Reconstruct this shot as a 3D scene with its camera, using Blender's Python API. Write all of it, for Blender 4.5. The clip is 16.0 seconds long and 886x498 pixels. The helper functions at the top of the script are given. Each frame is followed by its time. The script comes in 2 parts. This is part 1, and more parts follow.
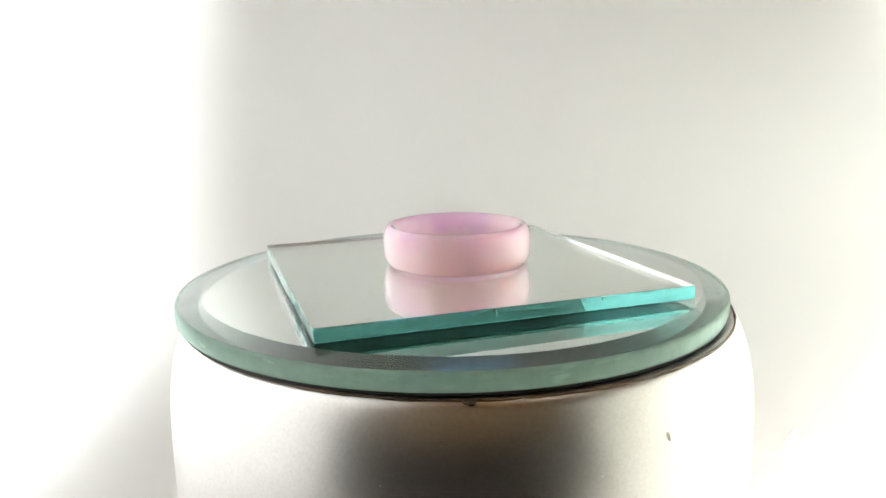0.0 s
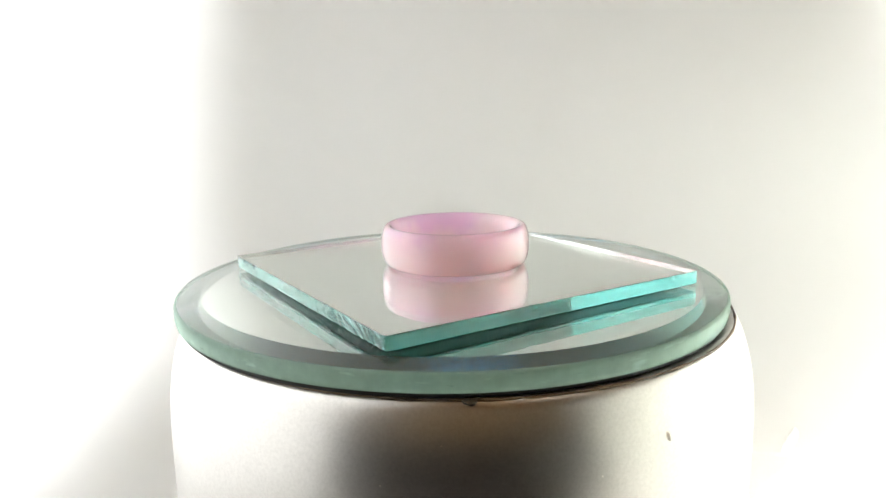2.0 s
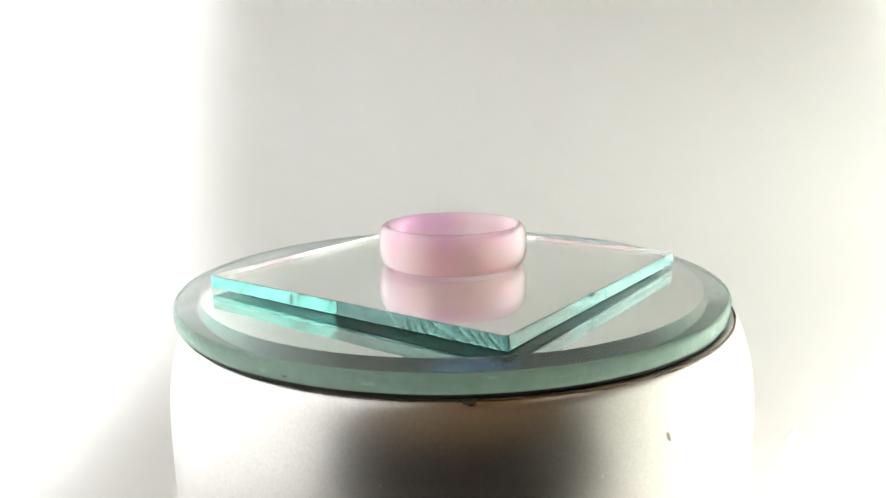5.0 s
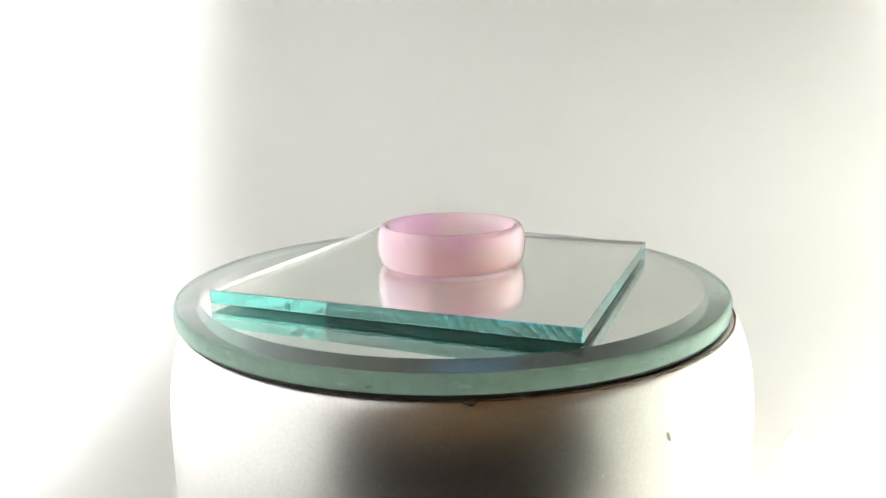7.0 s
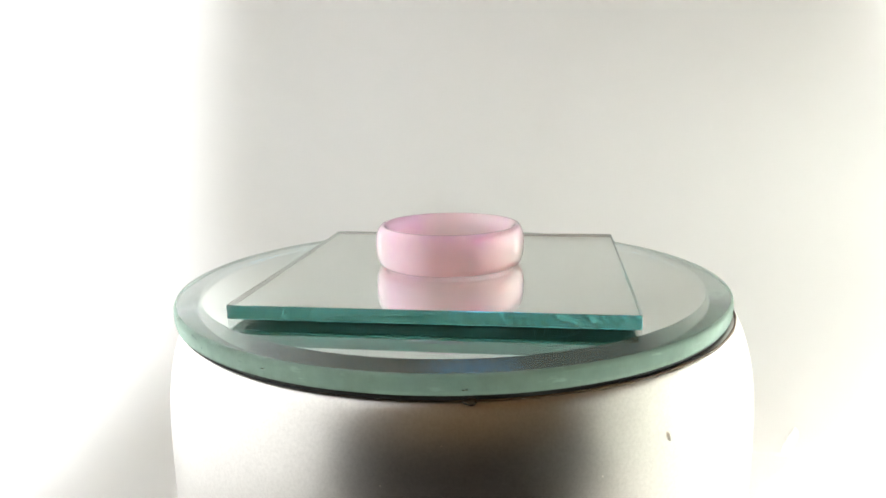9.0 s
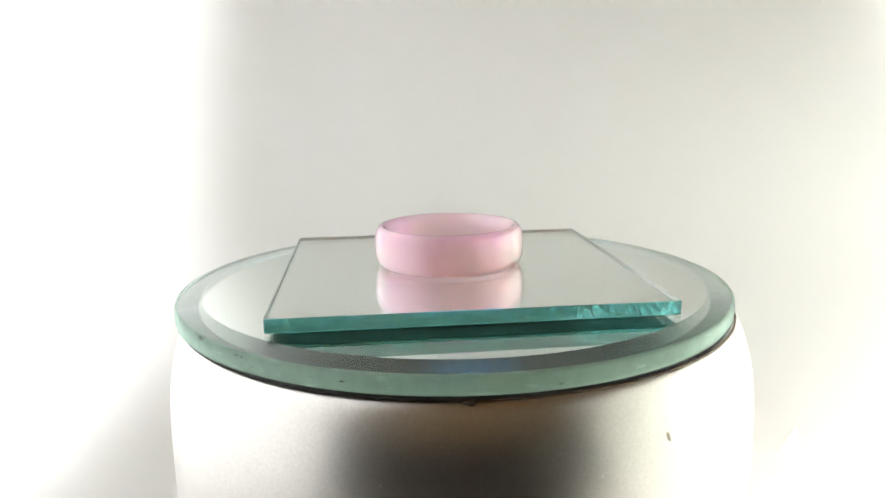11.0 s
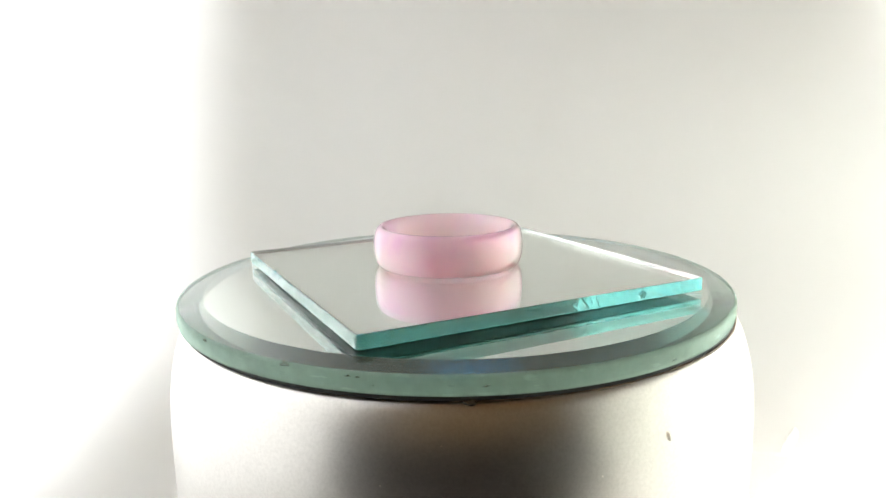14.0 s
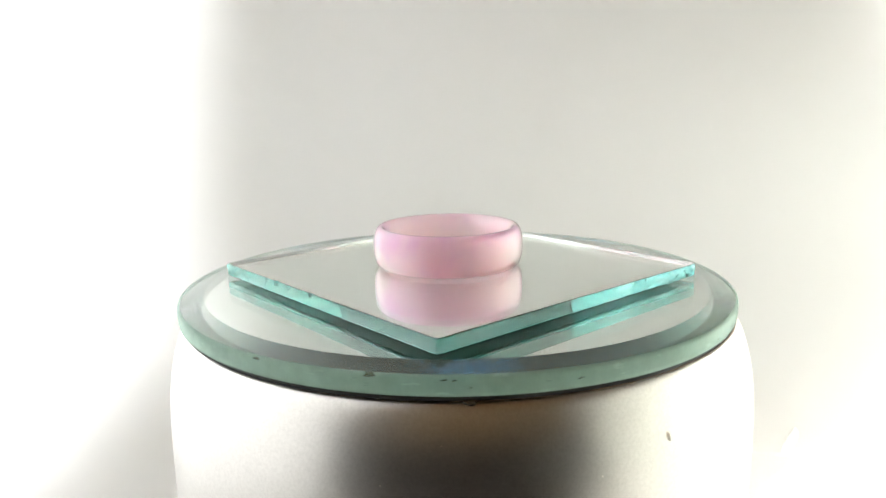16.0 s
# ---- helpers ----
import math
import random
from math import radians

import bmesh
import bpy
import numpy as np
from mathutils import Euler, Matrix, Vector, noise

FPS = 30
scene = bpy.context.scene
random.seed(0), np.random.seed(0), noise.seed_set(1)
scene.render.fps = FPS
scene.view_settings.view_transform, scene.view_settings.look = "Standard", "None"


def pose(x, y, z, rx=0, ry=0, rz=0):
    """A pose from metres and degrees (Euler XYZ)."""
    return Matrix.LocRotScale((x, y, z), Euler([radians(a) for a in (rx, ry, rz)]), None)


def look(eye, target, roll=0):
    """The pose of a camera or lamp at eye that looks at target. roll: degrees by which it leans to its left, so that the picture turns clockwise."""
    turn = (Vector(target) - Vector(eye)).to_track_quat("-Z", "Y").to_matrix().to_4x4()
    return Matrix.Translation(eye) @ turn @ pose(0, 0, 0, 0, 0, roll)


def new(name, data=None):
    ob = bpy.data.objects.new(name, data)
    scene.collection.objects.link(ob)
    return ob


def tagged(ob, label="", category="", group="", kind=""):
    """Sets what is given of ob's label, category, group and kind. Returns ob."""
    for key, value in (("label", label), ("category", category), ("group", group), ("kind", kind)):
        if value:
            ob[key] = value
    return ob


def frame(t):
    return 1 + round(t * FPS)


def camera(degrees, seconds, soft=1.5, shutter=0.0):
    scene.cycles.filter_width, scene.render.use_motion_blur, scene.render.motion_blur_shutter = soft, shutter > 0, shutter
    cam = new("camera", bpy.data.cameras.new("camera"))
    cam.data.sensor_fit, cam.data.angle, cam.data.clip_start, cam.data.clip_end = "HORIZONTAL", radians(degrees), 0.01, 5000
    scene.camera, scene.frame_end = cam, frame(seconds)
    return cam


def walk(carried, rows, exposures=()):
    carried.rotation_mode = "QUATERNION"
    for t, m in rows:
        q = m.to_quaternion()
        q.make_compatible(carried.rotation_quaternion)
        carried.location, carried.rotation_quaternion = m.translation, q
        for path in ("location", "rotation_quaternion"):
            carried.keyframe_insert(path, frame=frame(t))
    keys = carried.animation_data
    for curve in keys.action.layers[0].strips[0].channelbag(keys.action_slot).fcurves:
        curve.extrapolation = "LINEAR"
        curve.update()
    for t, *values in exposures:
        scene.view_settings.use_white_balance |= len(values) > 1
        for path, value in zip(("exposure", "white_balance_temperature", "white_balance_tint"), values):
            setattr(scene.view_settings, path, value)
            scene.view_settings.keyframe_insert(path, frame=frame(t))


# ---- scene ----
MM = 0.001
TOP = 0.110                     # height of the round mirror's upper face over the table
SQUARE_TURN = 19.3              # turn of the square mirror on the round one at the start, degrees
OMEGA = 7.0154                  # turn of the turntable, degrees a second

cam = camera(61.18, 16.0, soft=1.5)
EYE = Vector((0.0, -0.11181, TOP + 0.02737))
AHEAD = Vector((-0.015910, 0.978788, -0.204258))
VIEW = look(EYE, EYE + AHEAD, -0.974)
walk(cam, [(0.0, VIEW), (16.0, VIEW)])

# ---- world, lamps, exposure ----
world = bpy.data.worlds.new("world")
scene.world = world
world.use_nodes = True
world.node_tree.nodes["Background"].inputs[0].default_value = (0.22, 0.55, 0.95, 1)
world.node_tree.nodes["Background"].inputs[1].default_value = 4.5
scene.view_settings.exposure = 0.24
scene.cycles.max_bounces, scene.cycles.glossy_bounces, scene.cycles.transmission_bounces = 24, 20, 20     # light piped along the glass sheets


def area_lamp(name, eye, target, width, height, watts, colour, spread=180):
    data = bpy.data.lights.new(name, "AREA")
    data.shape, data.size, data.size_y, data.energy, data.color = "RECTANGLE", width, height, watts, colour
    ob = new(name, data)
    data.spread = radians(spread)
    ob.matrix_world = look(eye, target)
    return ob


area_lamp("studio_lamp", (-0.50, 0.075, 0.22), (-0.1, 0.095, 0.20), 0.28, 0.34, 10.6, (0.975, 0.970, 1.0))
area_lamp("studio_lamp", (0.60, 0.07, 0.050), (0.2, 0.09, 0.030), 0.40, 0.09, 16.8, (0.985, 0.98, 0.912))
# unseen fill lamp, added to brighten the paper floor that the canister reflects
area_lamp("floor_fill_lamp", (0.20, -0.05, 0.62), (0.235, -0.01, 0.0), 0.08, 0.08, 0.86, (1.0, 0.97, 0.90), 44)


# ---- materials ----
def material(name):
    m = bpy.data.materials.new(name)
    m.use_nodes = True
    return m, m.node_tree.nodes, m.node_tree.links, m.node_tree.nodes["Principled BSDF"]


def noise_node(nodes, links, scale, detail=4.0, rough=0.55):
    co = nodes.new("ShaderNodeTexCoord")
    n = nodes.new("ShaderNodeTexNoise")
    n.inputs["Scale"].default_value, n.inputs["Detail"].default_value, n.inputs["Roughness"].default_value = scale, detail, rough
    links.new(co.outputs["Object"], n.inputs["Vector"])
    return n


def ramp(nodes, links, source, stops):
    r = nodes.new("ShaderNodeValToRGB")
    while len(r.color_ramp.elements) < len(stops):
        r.color_ramp.elements.new(0.5)
    for e, (at, c) in zip(r.color_ramp.elements, stops):
        e.position, e.color = at, (*c, 1) if len(c) == 3 else c
    links.new(source, r.inputs[0])
    return r


def bump(nodes, links, source, strength, distance):
    b = nodes.new("ShaderNodeBump")
    b.inputs["Strength"].default_value, b.inputs["Distance"].default_value = strength, distance
    links.new(source, b.inputs["Height"])
    return b


def make_paper(name="white_paper", through_share=0.40):
    m, n, l, p = material(name)
    n.remove(p)
    out = n["Material Output"]
    fibre = noise_node(n, l, 900, 3)
    cloud = noise_node(n, l, 9, 3)
    tone = ramp(n, l, cloud.outputs[0], [(0.3, (0.805, 0.81, 0.79)), (0.7, (0.835, 0.84, 0.825))])
    b = bump(n, l, fibre.outputs[0], 0.15, 0.0002)
    d, t, mix = n.new("ShaderNodeBsdfDiffuse"), n.new("ShaderNodeBsdfTranslucent"), n.new("ShaderNodeMixShader")
    l.new(tone.outputs[0], d.inputs[0])
    l.new(tone.outputs[0], t.inputs[0])
    l.new(b.outputs[0], d.inputs["Normal"])
    mix.inputs[0].default_value = through_share
    l.new(d.outputs[0], mix.inputs[1])
    l.new(t.outputs[0], mix.inputs[2])
    l.new(mix.outputs[0], out.inputs[0])
    return m


def make_plain(name, dark, light, scale, rough, relief=0.0, gloss=0.5):
    m, n, l, p = material(name)
    t = noise_node(n, l, scale)
    c = ramp(n, l, t.outputs[0], [(0.3, dark), (0.7, light)])
    l.new(c.outputs[0], p.inputs["Base Color"])
    p.inputs["Roughness"].default_value = rough
    p.inputs["Specular IOR Level"].default_value = gloss
    if relief:
        l.new(bump(n, l, t.outputs[0], 0.5, relief).outputs[0], p.inputs["Normal"])
    return m


def make_steel():
    m, n, l, p = material("satin_steel")
    p.inputs["Metallic"].default_value = 1.0
    grain = noise_node(n, l, 3200, 2, 0.7)
    smear = noise_node(n, l, 90, 6, 0.68)
    c = ramp(n, l, smear.outputs[0], [(0.3, (0.515, 0.507, 0.478)), (0.7, (0.565, 0.556, 0.525))])
    r = ramp(n, l, noise_node(n, l, 25, 2).outputs[0], [(0.0, (0.29,) * 3), (1.0, (0.36,) * 3)])
    speckle = ramp(n, l, noise_node(n, l, 2600, 3, 0.75).outputs[0], [(0.32, (0.92,) * 3), (0.62, (1.03,) * 3)])
    blend = n.new("ShaderNodeMix")
    blend.data_type, blend.blend_type = "RGBA", "MULTIPLY"
    blend.inputs[0].default_value = 1.0
    l.new(c.outputs[0], blend.inputs[6])
    l.new(speckle.outputs[0], blend.inputs[7])
    l.new(blend.outputs[2], p.inputs["Base Color"])
    l.new(r.outputs[0], p.inputs["Roughness"])
    l.new(bump(n, l, grain.outputs[0], 0.07, 0.00006).outputs[0], p.inputs["Normal"])
    return m


def make_glass(name, colour, rough=0.0, relief=None, ground=0.0, matt=None):
    m, n, l, p = material(name)
    n.remove(p)
    g = n.new("ShaderNodeBsdfGlass")
    g.inputs["Color"].default_value, g.inputs["Roughness"].default_value, g.inputs["IOR"].default_value = (*colour, 1), rough, 1.52
    if relief:
        t = noise_node(n, l, relief[0], 2)
        l.new(bump(n, l, t.outputs[0], relief[1], 0.0003).outputs[0], g.inputs["Normal"])
    last = g
    if ground:                                     # the share of the surface that is ground matt
        d, mix = n.new("ShaderNodeBsdfDiffuse"), n.new("ShaderNodeMixShader")
        d.inputs[0].default_value = (*(matt or colour), 1)
        if name == "ground_glass_edge":            # scuffs left by the grinding
            scuff = noise_node(n, l, 1.0, 3)
            squash = n.new("ShaderNodeMapping")
            squash.inputs["Scale"].default_value = (230, 230, 900)
            l.new(scuff.inputs["Vector"].links[0].from_socket, squash.inputs["Vector"])
            l.new(squash.outputs[0], scuff.inputs["Vector"])
            tint = ramp(n, l, scuff.outputs[0], [(0.25, tuple(c * 0.6 for c in matt)), (0.33, matt), (0.62, matt), (0.72, tuple(c * 1.25 for c in matt))])
            l.new(tint.outputs[0], d.inputs[0])
        share = noise_node(n, l, 500, 3)
        f = ramp(n, l, share.outputs[0], [(0.3, (ground * 0.92,) * 3), (0.7, (ground * 1.08,) * 3)])
        l.new(f.outputs[0], mix.inputs[0])
        l.new(g.outputs[0], mix.inputs[1])
        l.new(d.outputs[0], mix.inputs[2])
        last = mix
    l.new(last.outputs[0], n["Material Output"].inputs[0])
    return m


def make_cut_edge():
    """Clean-cut edge of green float glass: light piped through the sheet leaves it teal."""
    m, n, l, p = material("cut_glass_edge")
    hue = ramp(n, l, noise_node(n, l, 160, 3).outputs[0], [(0.3, (0.115, 0.43, 0.42)), (0.7, (0.15, 0.49, 0.48))])
    l.new(hue.outputs[0], p.inputs["Base Color"])
    p.inputs["Roughness"].default_value = 0.03
    p.inputs["IOR"].default_value = 1.52
    p.inputs["Transmission Weight"].default_value = 0.94
    return m


def make_silver():
    m, n, l, p = material("mirror_silver")
    p.inputs["Metallic"].default_value, p.inputs["Roughness"].default_value = 1.0, 0.0
    p.inputs["Base Color"].default_value = (0.90, 0.92, 0.905, 1)
    return m


def make_agate():
    m, n, l, p = material("pink_agate")
    a = noise_node(n, l, 110, 3)
    co, xyz, add = n.new("ShaderNodeTexCoord"), n.new("ShaderNodeSeparateXYZ"), n.new("ShaderNodeMath")
    l.new(co.outputs["Object"], xyz.inputs[0])
    add.operation = "MULTIPLY_ADD"                 # peach below, lilac above painting light scattered in the thin rim, broken by clouds
    l.new(xyz.outputs["Z"], add.inputs[0])
    add.inputs[1].default_value = 64.0
    drift = n.new("ShaderNodeVectorMath")          # the stone grows rosier towards one side
    drift.operation = "DOT_PRODUCT"
    l.new(co.outputs["Object"], drift.inputs[0])
    drift.inputs[1].default_value = (-10.0, 8.0, 0.0)
    cloud = n.new("ShaderNodeMath")
    l.new(drift.outputs["Value"], cloud.inputs[0])
    l.new(a.outputs[0], cloud.inputs[1])
    l.new(cloud.outputs[0], add.inputs[2])
    c = ramp(n, l, add.outputs[0], [(0.35, (1.0, 0.72, 0.68)), (0.62, (0.995, 0.70, 0.735)), (0.82, (0.98, 0.64, 0.76)), (0.98, (0.90, 0.49, 0.78))])
    l.new(c.outputs[0], p.inputs["Base Color"])
    p.inputs["Roughness"].default_value = 0.36
    p.inputs["Specular IOR Level"].default_value = 0.1
    p.inputs["IOR"].default_value = 1.06
    p.inputs["Subsurface Weight"].default_value = 1.0
    p.inputs["Subsurface Radius"].default_value = (1.0, 0.6, 0.65)
    p.inputs["Subsurface Scale"].default_value = 0.016
    p.inputs["Transmission Weight"].default_value = 0.78
    p.inputs["Coat Weight"].default_value = 1.0
    p.inputs["Coat Roughness"].default_value = 0.03
    p.inputs["Coat IOR"].default_value = 1.6
    return m


PAPER = make_paper()
TISSUE = make_paper("white_tissue_paper", 0.72)
STEEL = make_steel()
SILVER = make_silver()
CLEAR = make_glass("clear_glass", (0.975, 0.99, 0.98))
CUT_EDGE = make_cut_edge()
DISC_EDGE = make_glass("ground_glass_edge", (0.62, 0.76, 0.69), 0.09, (420, 0.2), 0.36, (0.41, 0.57, 0.49))
BEVEL = make_glass("bevel_glass", (0.92, 0.96, 0.955), 0.13, None, 0.09, (0.47, 0.60, 0.56))
ARRIS = make_glass("arris_glass", (0.68, 0.80, 0.78), 0.10)
AGATE = make_agate()
BLACK = make_plain("black_backing_and_gap", (0.004, 0.004, 0.005), (0.010, 0.009, 0.009), 700, 0.9, 0.0001)
BACK_PAINT = make_plain("green_grey_backing_paint", (0.005, 0.034, 0.026), (0.009, 0.05, 0.04), 300, 0.9, 0.00005, 0.05)
DULL = make_plain("dull_steel_mark", (0.74, 0.71, 0.65), (0.82, 0.79, 0.73), 900, 0.6)
TAN = make_plain("dark_glue", (0.02, 0.012, 0.006), (0.15, 0.09, 0.035), 120, 0.5, 0.0001)
GLUE = make_plain("amber_glue", (0.03, 0.025, 0.016), (0.07, 0.055, 0.032), 900, 0.45, 0.0002)
ROOM = make_plain("grey_room_paint", (0.008, 0.008, 0.0085), (0.013, 0.013, 0.0135), 3, 0.8)
TAN_WALL = make_plain("tan_wall_paint", (0.46, 0.29, 0.12), (0.55, 0.36, 0.16), 3, 0.8)
SIDE = make_plain("pale_grey_wall_paint", (0.52, 0.54, 0.56), (0.60, 0.62, 0.64), 4, 0.7)
CEILING = make_plain("tan_ceiling_paint", (0.70, 0.36, 0.12), (0.80, 0.45, 0.17), 5, 0.7)
PALE = make_plain("blue_grey_wall_paint", (0.50, 0.57, 0.61), (0.58, 0.65, 0.69), 4, 0.7)
FRAME = make_plain("white_window_paint", (0.70, 0.70, 0.69), (0.78, 0.78, 0.77), 20, 0.4)
WOOD = make_plain("brown_table_wood", (0.009, 0.0075, 0.0065), (0.016, 0.013, 0.011), 14, 0.7)


# ---- building helpers ----
def mesh_of(name, bm, materials, smooth=None):
    me = bpy.data.meshes.new(name)
    bm.normal_update()
    bm.to_mesh(me)
    bm.free()
    for m in materials if isinstance(materials, (list, tuple)) else [materials]:
        me.materials.append(m)
    if smooth is not None:
        me.shade_smooth()
        me.set_sharp_from_angle(angle=radians(smooth))
        met = {}
        for poly in me.polygons:                       # two materials meet in a sharp edge
            for key in poly.edge_keys:
                met.setdefault(key, set()).add(poly.material_index)
        for e in me.edges:
            if len(met.get(tuple(sorted(e.vertices)), ())) > 1:
                e.use_edge_sharp = True
    return me


def part(name, bm, materials, parent, label="", smooth=None):
    ob = new(name, mesh_of(name, bm, materials, smooth))
    ob.parent = parent
    if label:
        tagged(ob, label)
    return ob


def lathe(profile, segments, bands=None, bm=None):
    """Turns (radius, height) pairs round z; radius 0 closes at the axis. bands: a material index for each step."""
    bm = bm or bmesh.new()
    rings = []
    for r, z in profile:
        if r == 0:
            rings.append([bm.verts.new((0, 0, z))])
        else:
            rings.append([bm.verts.new((r * math.cos(a), r * math.sin(a), z)) for a in (2 * math.pi * k / segments for k in range(segments))])
    for i, (a, b) in enumerate(zip(rings, rings[1:])):
        for k in range(segments):
            j = (k + 1) % segments
            face = [a[k], a[j], b[j], b[k]] if len(a) > 1 and len(b) > 1 else ([a[0], b[j], b[k]] if len(a) == 1 else [a[k], a[j], b[0]])
            f = bm.faces.new(face)
            f.material_index = bands[i] if bands else 0
    bmesh.ops.recalc_face_normals(bm, faces=bm.faces)
    return bm


def box(x0, x1, y0, y1, z0, z1, bm=None):
    bm = bm or bmesh.new()
    v = [bm.verts.new((x, y, z)) for z in (z0, z1) for y in (y0, y1) for x in (x0, x1)]
    for f in ((0, 2, 3, 1), (4, 5, 7, 6), (0, 1, 5, 4), (2, 6, 7, 3), (0, 4, 6, 2), (1, 3, 7, 5)):
        bm.faces.new([v[i] for i in f])
    return bm


# ---- the set: paper sweep, table, room ----
def paper_sweep():
    """A white sheet bent into a U round the turntable, with a rounded foot that runs out into the floor."""
    left, right, back, corner, foot, high = -0.158, 0.27, 0.225, 0.089, 0.05, 0.26
    plan = [(left, -0.175), (left, -0.09), (left, 0.0)]
    for k in range(13):
        a = math.pi - k * math.pi / 24
        plan.append((left + corner + corner * math.cos(a), back - corner + corner * math.sin(a)))
    for k in range(1, 12):
        plan.append((left + corner + (right - left - 2 * corner) * k / 12, back))
    for k in range(13):
        a = math.pi / 2 - k * math.pi / 24
        plan.append((right - corner + corner * math.cos(a), back - corner + corner * math.sin(a)))
    plan += [(right, 0.0), (right, -0.13), (right, -0.26)]
    bm = bmesh.new()
    count = len(plan)
    rows = []
    for i, (x, y) in enumerate(plan):
        ax, ay = plan[max(i - 1, 0)]
        bx, by = plan[min(i + 1, count - 1)]
        n = Vector((by - ay, -(bx - ax), 0)).normalized()      # inwards
        col = []
        for k in range(9):
            a = k * math.pi / 16
            col.append(bm.verts.new((x + n.x * foot * (1 - math.sin(a)), y + n.y * foot * (1 - math.sin(a)), foot * (1 - math.cos(a)))))
        side = min(1.0, max(0.0, (back - 0.03 - y) / 0.12))           # the side flaps stand taller than the back
        side = max(side, min(1.0, max(0.0, (-0.02 - x) / 0.08)))
        for k in range(1, 7):
            z = foot + (high + (0.30 if x < 0 else 0.02) * side - foot) * k / 6
            lean = 0.45 * max(0.0, z - 0.12) if i == 0 else 0.2 * max(0.0, z - 0.12) if i == 1 else 0.0     # the free end is cut on the slant
            fall = 0.55 * max(0.0, z - 0.12) * min(1.0, max(0.0, (y - back + corner) / corner))            # the back leans away above
            col.append(bm.verts.new((x, y - lean + fall, z)))
        rows.append(col)
    for a, b in zip(rows, rows[1:]):
        for k in range(len(a) - 1):
            bm.faces.new([a[k], b[k], b[k + 1], a[k + 1]])
    bm.faces.new([c[0] for c in rows] + [bm.verts.new((x, y, 0.0)) for x, y in ((0.10, -0.115), (0.05, -0.082), (0.0, -0.050), (-0.05, -0.046), (-0.08, -0.046))])
    bmesh.ops.recalc_face_normals(bm, faces=bm.faces)
    sheet = tagged(new("backdrop", mesh_of("backdrop", bm, PAPER, 40)), "white paper sheet curved into a seamless sweep", "backdrop", kind="structure")
    for (ax, ay), (bx, by), tall, wide in (((0.108, 0.1566), (0.158, 0.1485), 0.0006, 0.0022), ((0.1240, 0.1550), (0.1390, 0.1770), 0.0011, 0.0034)):
        along = Vector((bx - ax, by - ay, 0))
        across = Vector((-along.y, along.x, 0)).normalized()
        fold = bmesh.new()
        rows = []
        for k in range(25):
            f = k / 24
            swell = math.sin(math.pi * f) ** 0.6
            mid = Vector((ax, ay, 0.0002)) + along * f + across * 0.0007 * noise.noise(Vector((f * 5, tall * 9000, 0)))
            rows.append([fold.verts.new(mid + across * wide * swell * w + Vector((0, 0, tall * swell * h))) for w, h in ((-1.0, -0.3), (-0.4, 0.35), (-0.05, 1.0), (0.12, 0.9), (0.3, -0.3))])
        for p, q in zip(rows, rows[1:]):
            for k in range(4):
                fold.faces.new([p[k], q[k], q[k + 1], p[k + 1]])
        bmesh.ops.recalc_face_normals(fold, faces=fold.faces)
        part("crease", fold, PAPER, sheet, "soft crease in the white paper", 60)
    return sheet


paper_sweep()
# added sheet outside the right flap, unseen, dims the lamp on its front stretch
tagged(new("dimming_tissue", mesh_of("dimming_tissue", box(0.2725, 0.2730, -0.26, 0.013, 0.0, 0.29), TISSUE)), "added unseen tissue sheet dimming the right flap", "backdrop", kind="structure")
TABLE = tagged(new("table"), "dark brown wooden table under the paper sweep", "table")
part("tabletop", box(-0.7, 0.8, -0.75, 0.6, -0.034, -0.004), WOOD, TABLE)
for leg_x in (-0.64, 0.74):
    for leg_y in (-0.69, 0.54):
        part("leg", box(leg_x - 0.03, leg_x + 0.03, leg_y - 0.03, leg_y + 0.03, -0.752, -0.034), WOOD, TABLE)
ROOM_LABELS = {"wall_front": ("tan painted room wall in dim light", TAN_WALL), "ceiling": ("plain tan painted ceiling of the room", CEILING), "wall_left": ("plain pale grey painted room wall", SIDE), "wall_right": ("plain pale grey painted room wall", SIDE)}
# the panelling is an unseen near-black band, added to darken the canister's reflection
for room_name, limits in (("wall_front", (-1.6, 1.6, -1.62, -1.5, 0.402, 1.6)), ("panelling", (-1.6, 1.6, -1.62, -1.49, -0.75, 0.40)),
                          ("wall_left", (-1.72, -1.6, -1.62, 1.62, -0.75, 1.6)), ("wall_right", (1.6, 1.72, -1.62, 1.62, -0.75, 1.6)),
                          ("floor", (-1.72, 1.72, -1.62, 1.62, -0.85, -0.752)), ("ceiling", (-1.72, 1.72, -1.62, 1.62, 1.602, 1.7))):
    words, coat = ROOM_LABELS.get(room_name, ("dim grey painted surface of the room", ROOM))
    tagged(new(room_name, mesh_of(room_name, box(*limits), coat)), words, room_name.split("_")[0], kind="structure")

# the back wall round its window opening
WX0, WX1, WZ0, WZ1 = -0.10, 0.22, 1.16, 1.54
back_wall = bmesh.new()
for limits in ((-1.6, WX0, 1.5, 1.62, -0.75, 1.6), (WX1, 1.6, 1.5, 1.62, -0.75, 1.6), (WX0, WX1, 1.5, 1.62, -0.75, WZ0), (WX0, WX1, 1.5, 1.62, WZ1, 1.6)):
    box(*limits, bm=back_wall)
tagged(new("wall_back", mesh_of("wall_back", back_wall, PALE)), "blue-grey painted wall with a small window", "wall", kind="structure")
WINDOW = tagged(new("window_1"), "small white-framed window with blue daylight", "window", kind="structure")
sash = bmesh.new()
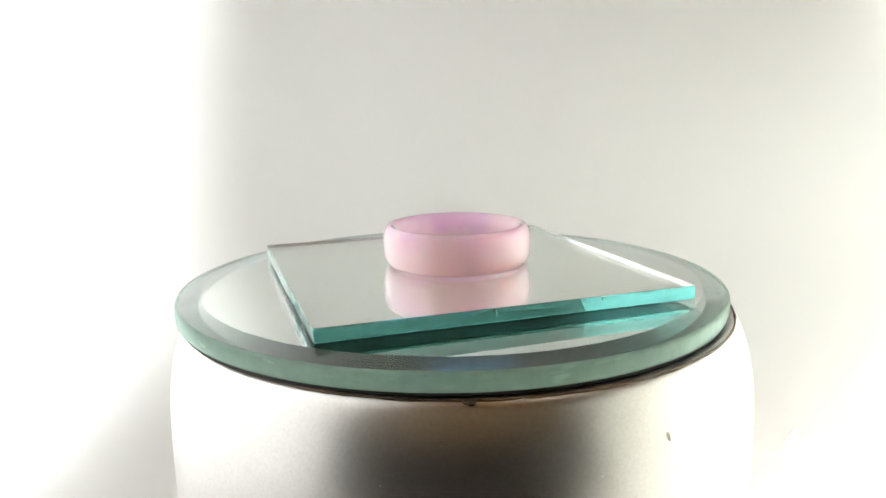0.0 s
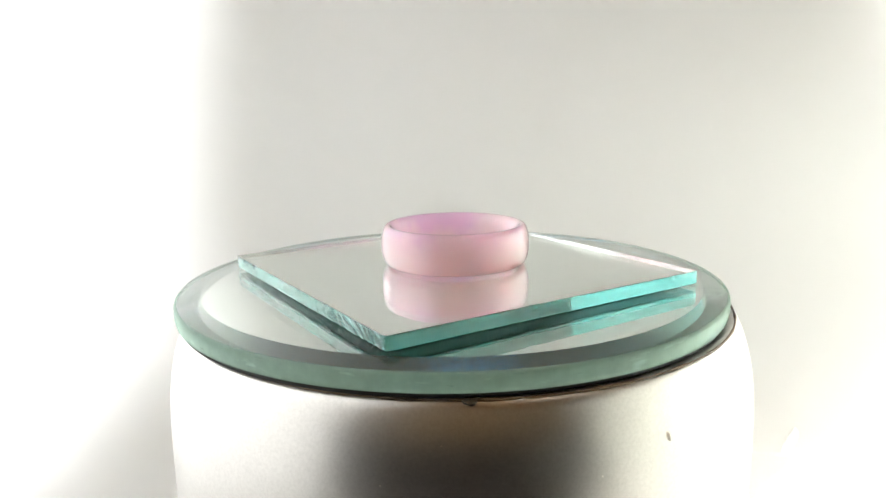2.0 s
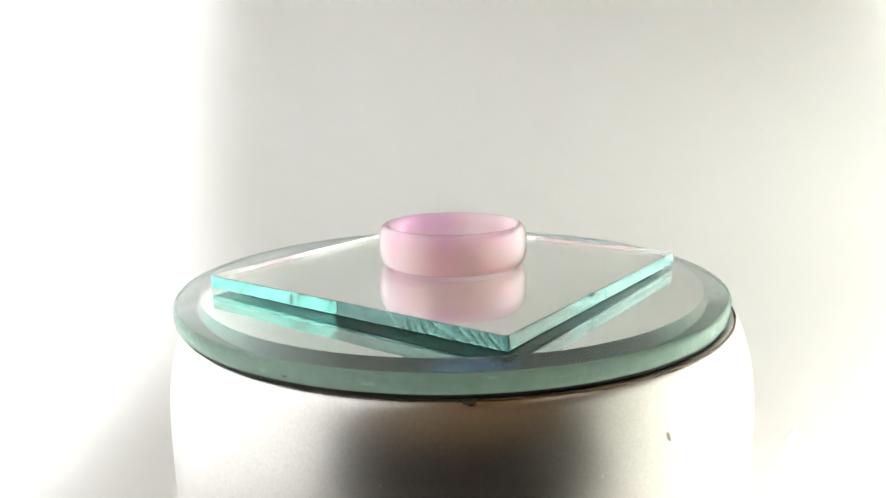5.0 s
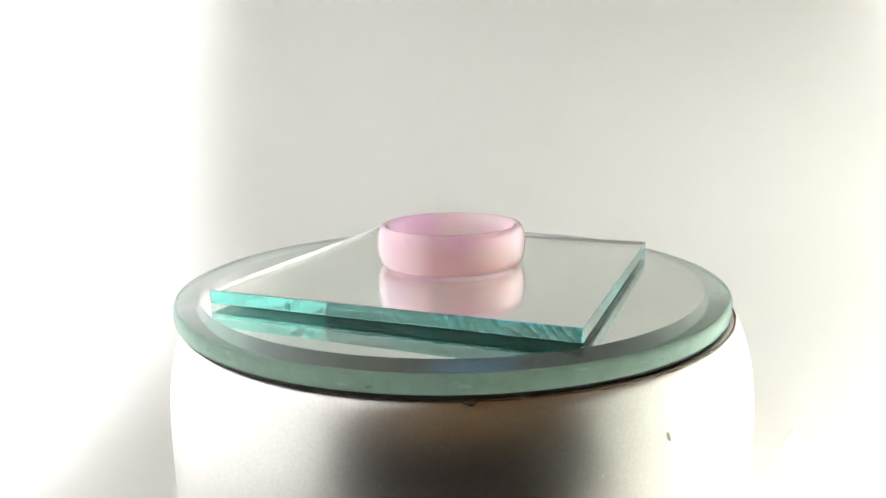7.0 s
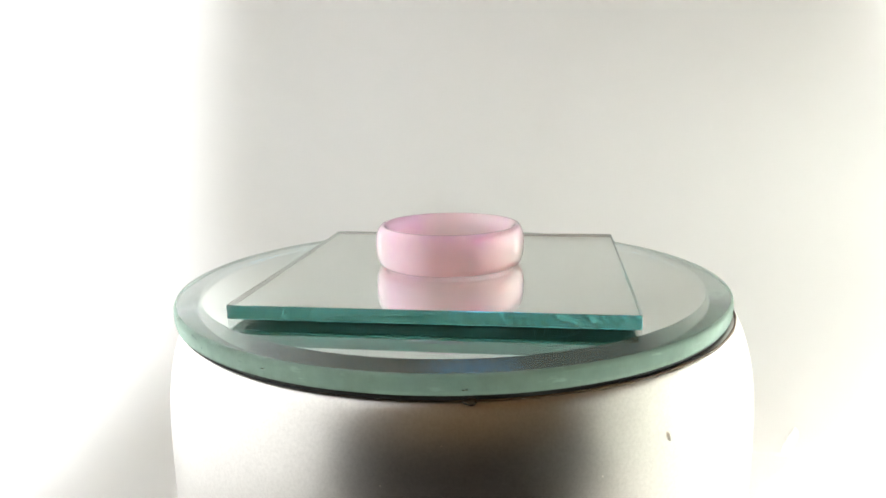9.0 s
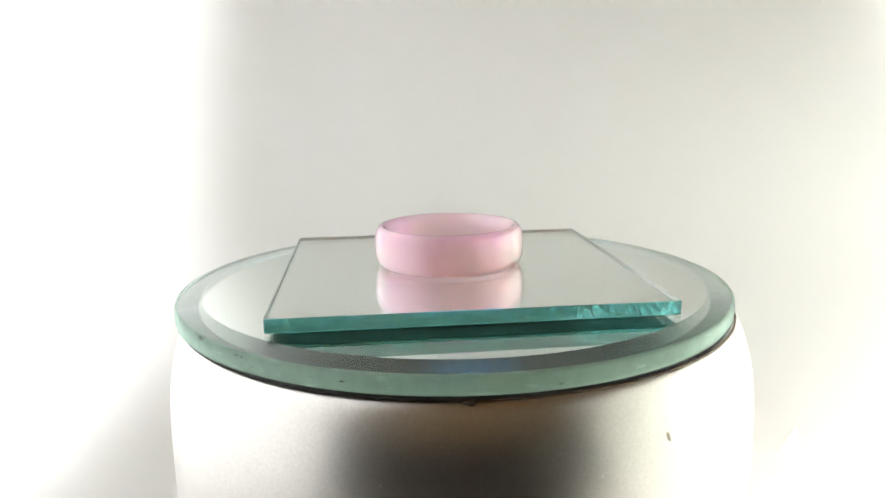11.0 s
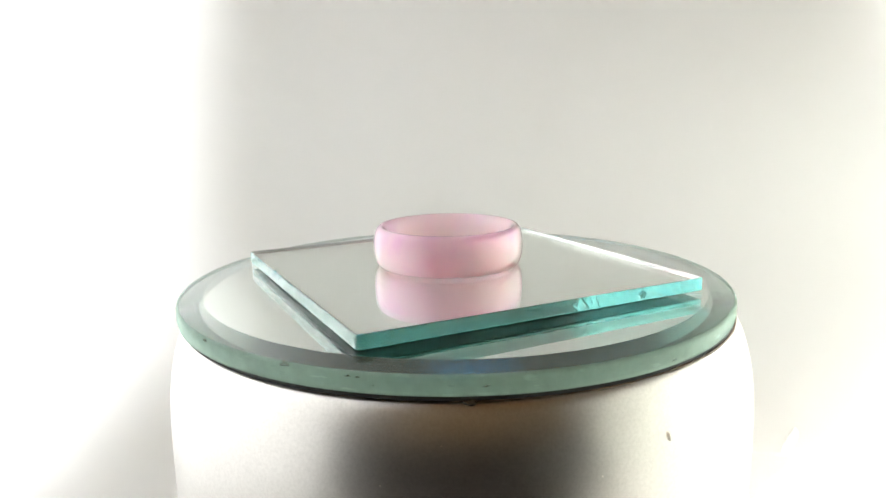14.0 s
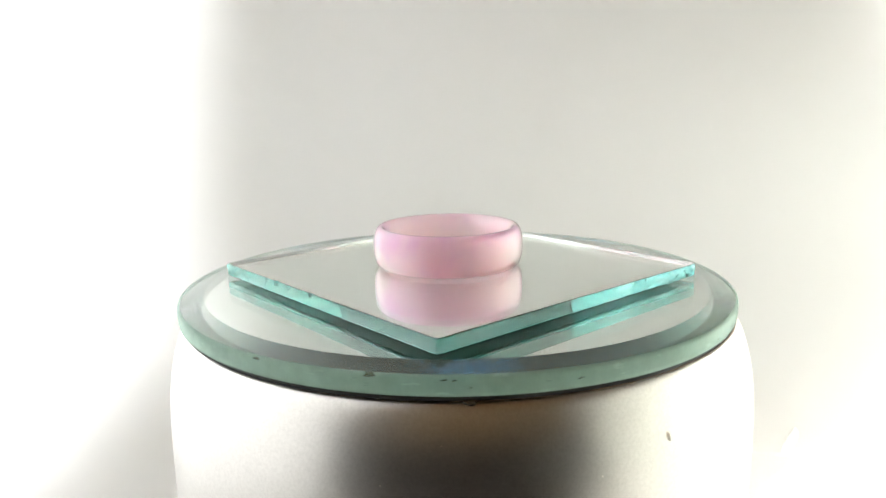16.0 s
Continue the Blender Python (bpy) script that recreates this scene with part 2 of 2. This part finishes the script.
for limits in ((WX0, WX0 + 0.03, 1.53, 1.58, WZ0, WZ1), (WX1 - 0.03, WX1, 1.53, 1.58, WZ0, WZ1), (WX0 + 0.03, WX1 - 0.03, 1.53, 1.58, WZ0, WZ0 + 0.03), (WX0 + 0.03, WX1 - 0.03, 1.53, 1.58, WZ1 - 0.03, WZ1)):
    box(*limits, bm=sash)
part("window_frame", sash, FRAME, WINDOW)
pane = part("pane", box(WX0 + 0.03, WX1 - 0.03, 1.553, 1.557, WZ0 + 0.03, WZ1 - 0.03), CLEAR, WINDOW)
pane.visible_shadow = False


# ---- the steel canister ----
def canister():
    """A satin steel canister with a soft shoulder; its flat top carries the turntable's mirror."""
    base = tagged(new("canister"), "satin stainless steel canister with rounded shoulder", "canister")
    top = TOP - 3.36 * MM
    profile = [(0, 0.0), (0.0425, 0.0), (0.0434, 0.0008), (0.0436, 0.002), (0.0436, TOP - 0.0200)]
    for r, z in ((43.57, -17.5), (43.45, -15.0), (43.25, -12.5), (42.98, -10.6), (42.66, -9.0), (42.32, -7.7), (42.0, -6.7), (41.70, -5.85), (41.42, -5.15), (41.14, -4.55),
                 (40.88, -4.10), (40.6, -3.76), (40.3, -3.53), (39.95, -3.40), (39.5, -3.36)):
        profile.append((r * MM, TOP + z * MM))
    profile.append((0, top))
    profile = [(0.9885 * r, z) for r, z in profile]
    part("body", lathe(profile, 160), STEEL, base, smooth=40)
    blob = bmesh.new()
    bmesh.ops.create_icosphere(blob, subdivisions=3, radius=1.0)
    for v in blob.verts:
        s = 1 + 0.35 * noise.noise(v.co * 1.7)
        v.co = Vector((v.co.x * 0.0008 * s + 0.0009, v.co.y * 0.0006 * s - 0.0402, v.co.z * 0.00035 * s + top - 0.0001))
    for az, z, wide, tall, lean in ((-57.8, -9.8, 0.30, 0.80, 0.30), (-101.4, -11.9, 0.12, 0.10, 0.0), (-92.9, -7.6, 0.10, 0.08, 0.0), (-70.0, -12.0, 0.09, 0.12, 0.0)):
        mark = bmesh.new()
        bmesh.ops.create_icosphere(mark, subdivisions=2, radius=1.0)
        r = float(np.interp(TOP + z * MM, [h for _, h in profile[4:-1]], [w for w, _ in profile[4:-1]])) / MM
        turn = pose(0, 0, 0, 0, 0, az)
        for v in mark.verts:
            s = 1 + 0.4 * noise.noise(v.co * 1.3 + Vector((az, 0, 0)))
            v.co = turn @ Vector(((r + v.co.x * 0.018 + 0.14 * v.co.z * tall * -1) * MM, (v.co.y * wide * s + v.co.z * lean * tall * -1) * MM, TOP + (z + v.co.z * tall * s) * MM))
        part("dent", mark, DULL, base, "small dull dent in the steel", 60)
    bead = bmesh.new()
    loops = []
    for k in range(240):
        a = 2 * math.pi * k / 240
        out = Vector((math.cos(a), math.sin(a), 0))
        thick = (0.16 + 0.12 * noise.noise(out * 9.0) + 0.06 * noise.noise(out * 40.0)) * MM
        loops.append([bead.verts.new(out * (39.9 * MM + thick * math.cos(b)) + Vector((0, 0, TOP - 3.46 * MM + thick * math.sin(b)))) for b in (math.pi * m / 3 for m in range(6))])
    for k in range(240):
        a, b = loops[k], loops[(k + 1) % 240]
        for m in range(6):
            bead.faces.new([a[m], b[m], b[(m + 1) % 6], a[(m + 1) % 6]])
    bmesh.ops.recalc_face_normals(bead, faces=bead.faces)
    part("glue_bead", bead, TAN, base, "thin uneven dark bead of glue", 60)
    part("glue_blob", blob, GLUE, base, "dried amber glue drip on the rim", 60)
    base.location = (0.00045, 0.0, 0.0)
    return base


# ---- turning things ----
def round_mirror():
    """Bevelled round mirror: clear glass silvered underneath, ground edge, black paint under the silver."""
    base = tagged(new("round_mirror"), "round glass mirror with green frosted rim", "mirror")
    t = 2.70 * MM
    rim = 0.0403
    glass = lathe([(0, 0), (0.0367, 0), (rim - 0.0004, -0.00036), (rim - 0.00022, -0.00043), (rim - 0.00009, -0.00058), (rim - 0.00002, -0.0008), (rim, -0.0014),
                   (rim - 0.00002, -t + 0.0006), (rim - 0.00012, -t + 0.0001), (rim - 0.0002, -t), (0, -t)], 240, [0, 1, 2, 2, 2, 2, 2, 2, 2, 3])
    part("glass", glass, [CLEAR, BEVEL, DISC_EDGE, SILVER], base, smooth=60)
    # black backing, thickened to paint in the shade of the gap over the canister
    part("backing", lathe([(0, -t - 0.00002), (rim - 0.0003, -t - 0.00002), (rim - 0.0003, -t - 0.0001), (rim - 0.0006, -t - 0.00063), (0, -t - 0.00063)], 160), BLACK, base, "black mirror backing, also painting the dark gap", 30)
    return base


def cut_depth(side, u, v, half):
    """How far the cut face stands back at u along a side and v up its height: hackle ripples, flakes and nicked corners."""
    p = Vector((u * 1000 + side * 57.0, side * 31.0, v * 1.7))
    rough = (0.15, 0.32 if u > 0 else 0.1, 0.08, 0.8 if u > 0 else 0.08)[side]        # the sheet broke away roughly near some corners
    end = max(0.0, 1.0 - (half - abs(u)) / 0.025)                    # 1 at a corner
    swirl = u * 1000 / 1.75 + v * (1.1 if u > 0 else -1.1) + 1.4 * noise.noise(p * 0.22)
    saw = 1.0 - (swirl - math.floor(swirl))
    hackle = 0.00032 * rough * min(1.0, end * 1.6) * saw ** 1.5 * (1.0 - 0.85 * v ** 3)
    flake = max(0.0, noise.noise(p * 0.5 + Vector((7, 0, 3))) - 0.32) * 0.0004 * rough * (1.1 - v)
    chip = 0.00016 * max(0.0, noise.noise(Vector((u * 900 + side * 13, 4.5, side * 3.0))) - 0.42) * (1.0 if v > 0.7 else 0.0) * (7 if side == 2 else 4)
    rill = 0.00003 * rough * end ** 3 * math.sin(u * 8000 + 3.0 * v + 4.0 * noise.noise(p * 0.8)) * v
    nick = max(0.0, 0.0006 - (half - abs(u))) * (0.2 + 0.5 * abs(noise.noise(Vector((side * 3.1 + u * 40, v * 2, 1)))))
    return hackle + flake + chip + nick + max(0.0, rill)


def square_mirror():
    """Square cut glass mirror with rough scored edges."""
    base = tagged(new("square_mirror"), "square cut glass mirror with chipped teal edges", "mirror")
    half, t, lift, step = 0.0254, 1.79 * MM, 0.10 * MM, 260
    bm = bmesh.new()
    levels = []
    for v in (1.0, 0.94, 0.84, 0.72, 0.6, 0.48, 0.36, 0.24, 0.12, 0.04, 0.0):
        loop = []
        for side in range(4):
            c, s = (1, 0, -1, 0)[side], (0, 1, 0, -1)[side]
            for k in range(step):
                u = -half + 2 * half * k / step
                d = half - cut_depth(side, u, v, half) - (0.0001 if v == 1.0 else 0.00003 if v == 0.0 else 0.0)
                if k == 0:
                    u += cut_depth(side, u, v, half)
                loop.append(bm.verts.new((u * c + d * s, u * s - d * c, v * t + lift)))
        levels.append(loop)
    bm.faces.new(levels[0]).material_index = 0
    bm.faces.new(list(reversed(levels[-1]))).material_index = 2
    n = len(levels[0])
    for i, (a, b) in enumerate(zip(levels, levels[1:])):
        for k in range(n):
            bm.faces.new([a[k], b[k], b[(k + 1) % n], a[(k + 1) % n]]).material_index = 3 if i == 0 else 1
    bmesh.ops.recalc_face_normals(bm, faces=bm.faces)
    part("glass", bm, [CLEAR, CUT_EDGE, SILVER, ARRIS], base, smooth=35)
    part("backing", box(-half + 0.0004, half - 0.0004, -half + 0.0004, half - 0.0004, lift - 0.00006, lift - 0.00001), BACK_PAINT, base, "dark painted mirror backing")
    part("adhesive_pad", box(-half + 0.009, half - 0.009, -half + 0.009, half - 0.009, 0.00001, lift - 0.00006), BACK_PAINT, base, "thin dark adhesive pad")
    return base


def ring():
    """Pink agate finger ring: eased inside, domed outside."""
    lip, outer, high = 0.00985, 0.0113, 0.0060
    profile = [(0.00915 + (lip - 0.00915) * abs(k / 8) ** 3.2, high / 2 + (high / 2 - 0.0001) * k / 8) for k in range(-8, 9)]
    for k in range(33):
        a = math.pi / 2 - k * math.pi / 32
        s, c = math.sin(a), math.cos(a)
        profile.append((lip + 0.0002 + (outer - lip - 0.0002) * abs(c) ** 0.8, high / 2 + high / 2 * (1 if s > 0 else -1) * abs(s) ** 0.9))
    profile.append(profile[0])
    bm = lathe(profile, 160)
    bmesh.ops.remove_doubles(bm, verts=bm.verts, dist=0.000001)
    bmesh.ops.recalc_face_normals(bm, faces=bm.faces)
    return tagged(new("ring", mesh_of("ring", bm, AGATE, 50)), "translucent pink agate finger ring on the square mirror", "ring")


canister()
DISC = round_mirror()
SQUARE = square_mirror()
RING = ring()


def motions():
    """The two mirrors and the ring turn together about the canister's axis."""
    times = [k * 0.25 for k in range(65)]
    for thing, x, y, z, turn in ((DISC, -0.00068, 0.00022, TOP, 0.0), (SQUARE, -0.00044, 0.00006, TOP, SQUARE_TURN), (RING, 0.00028, 0.0010, TOP + 1.895 * MM, 0.0)):
        walk(thing, [(t, pose(0, 0, TOP, 0, 0, OMEGA * t) @ pose(x, y, z - TOP, 0, 0, turn)) for t in times])


motions()
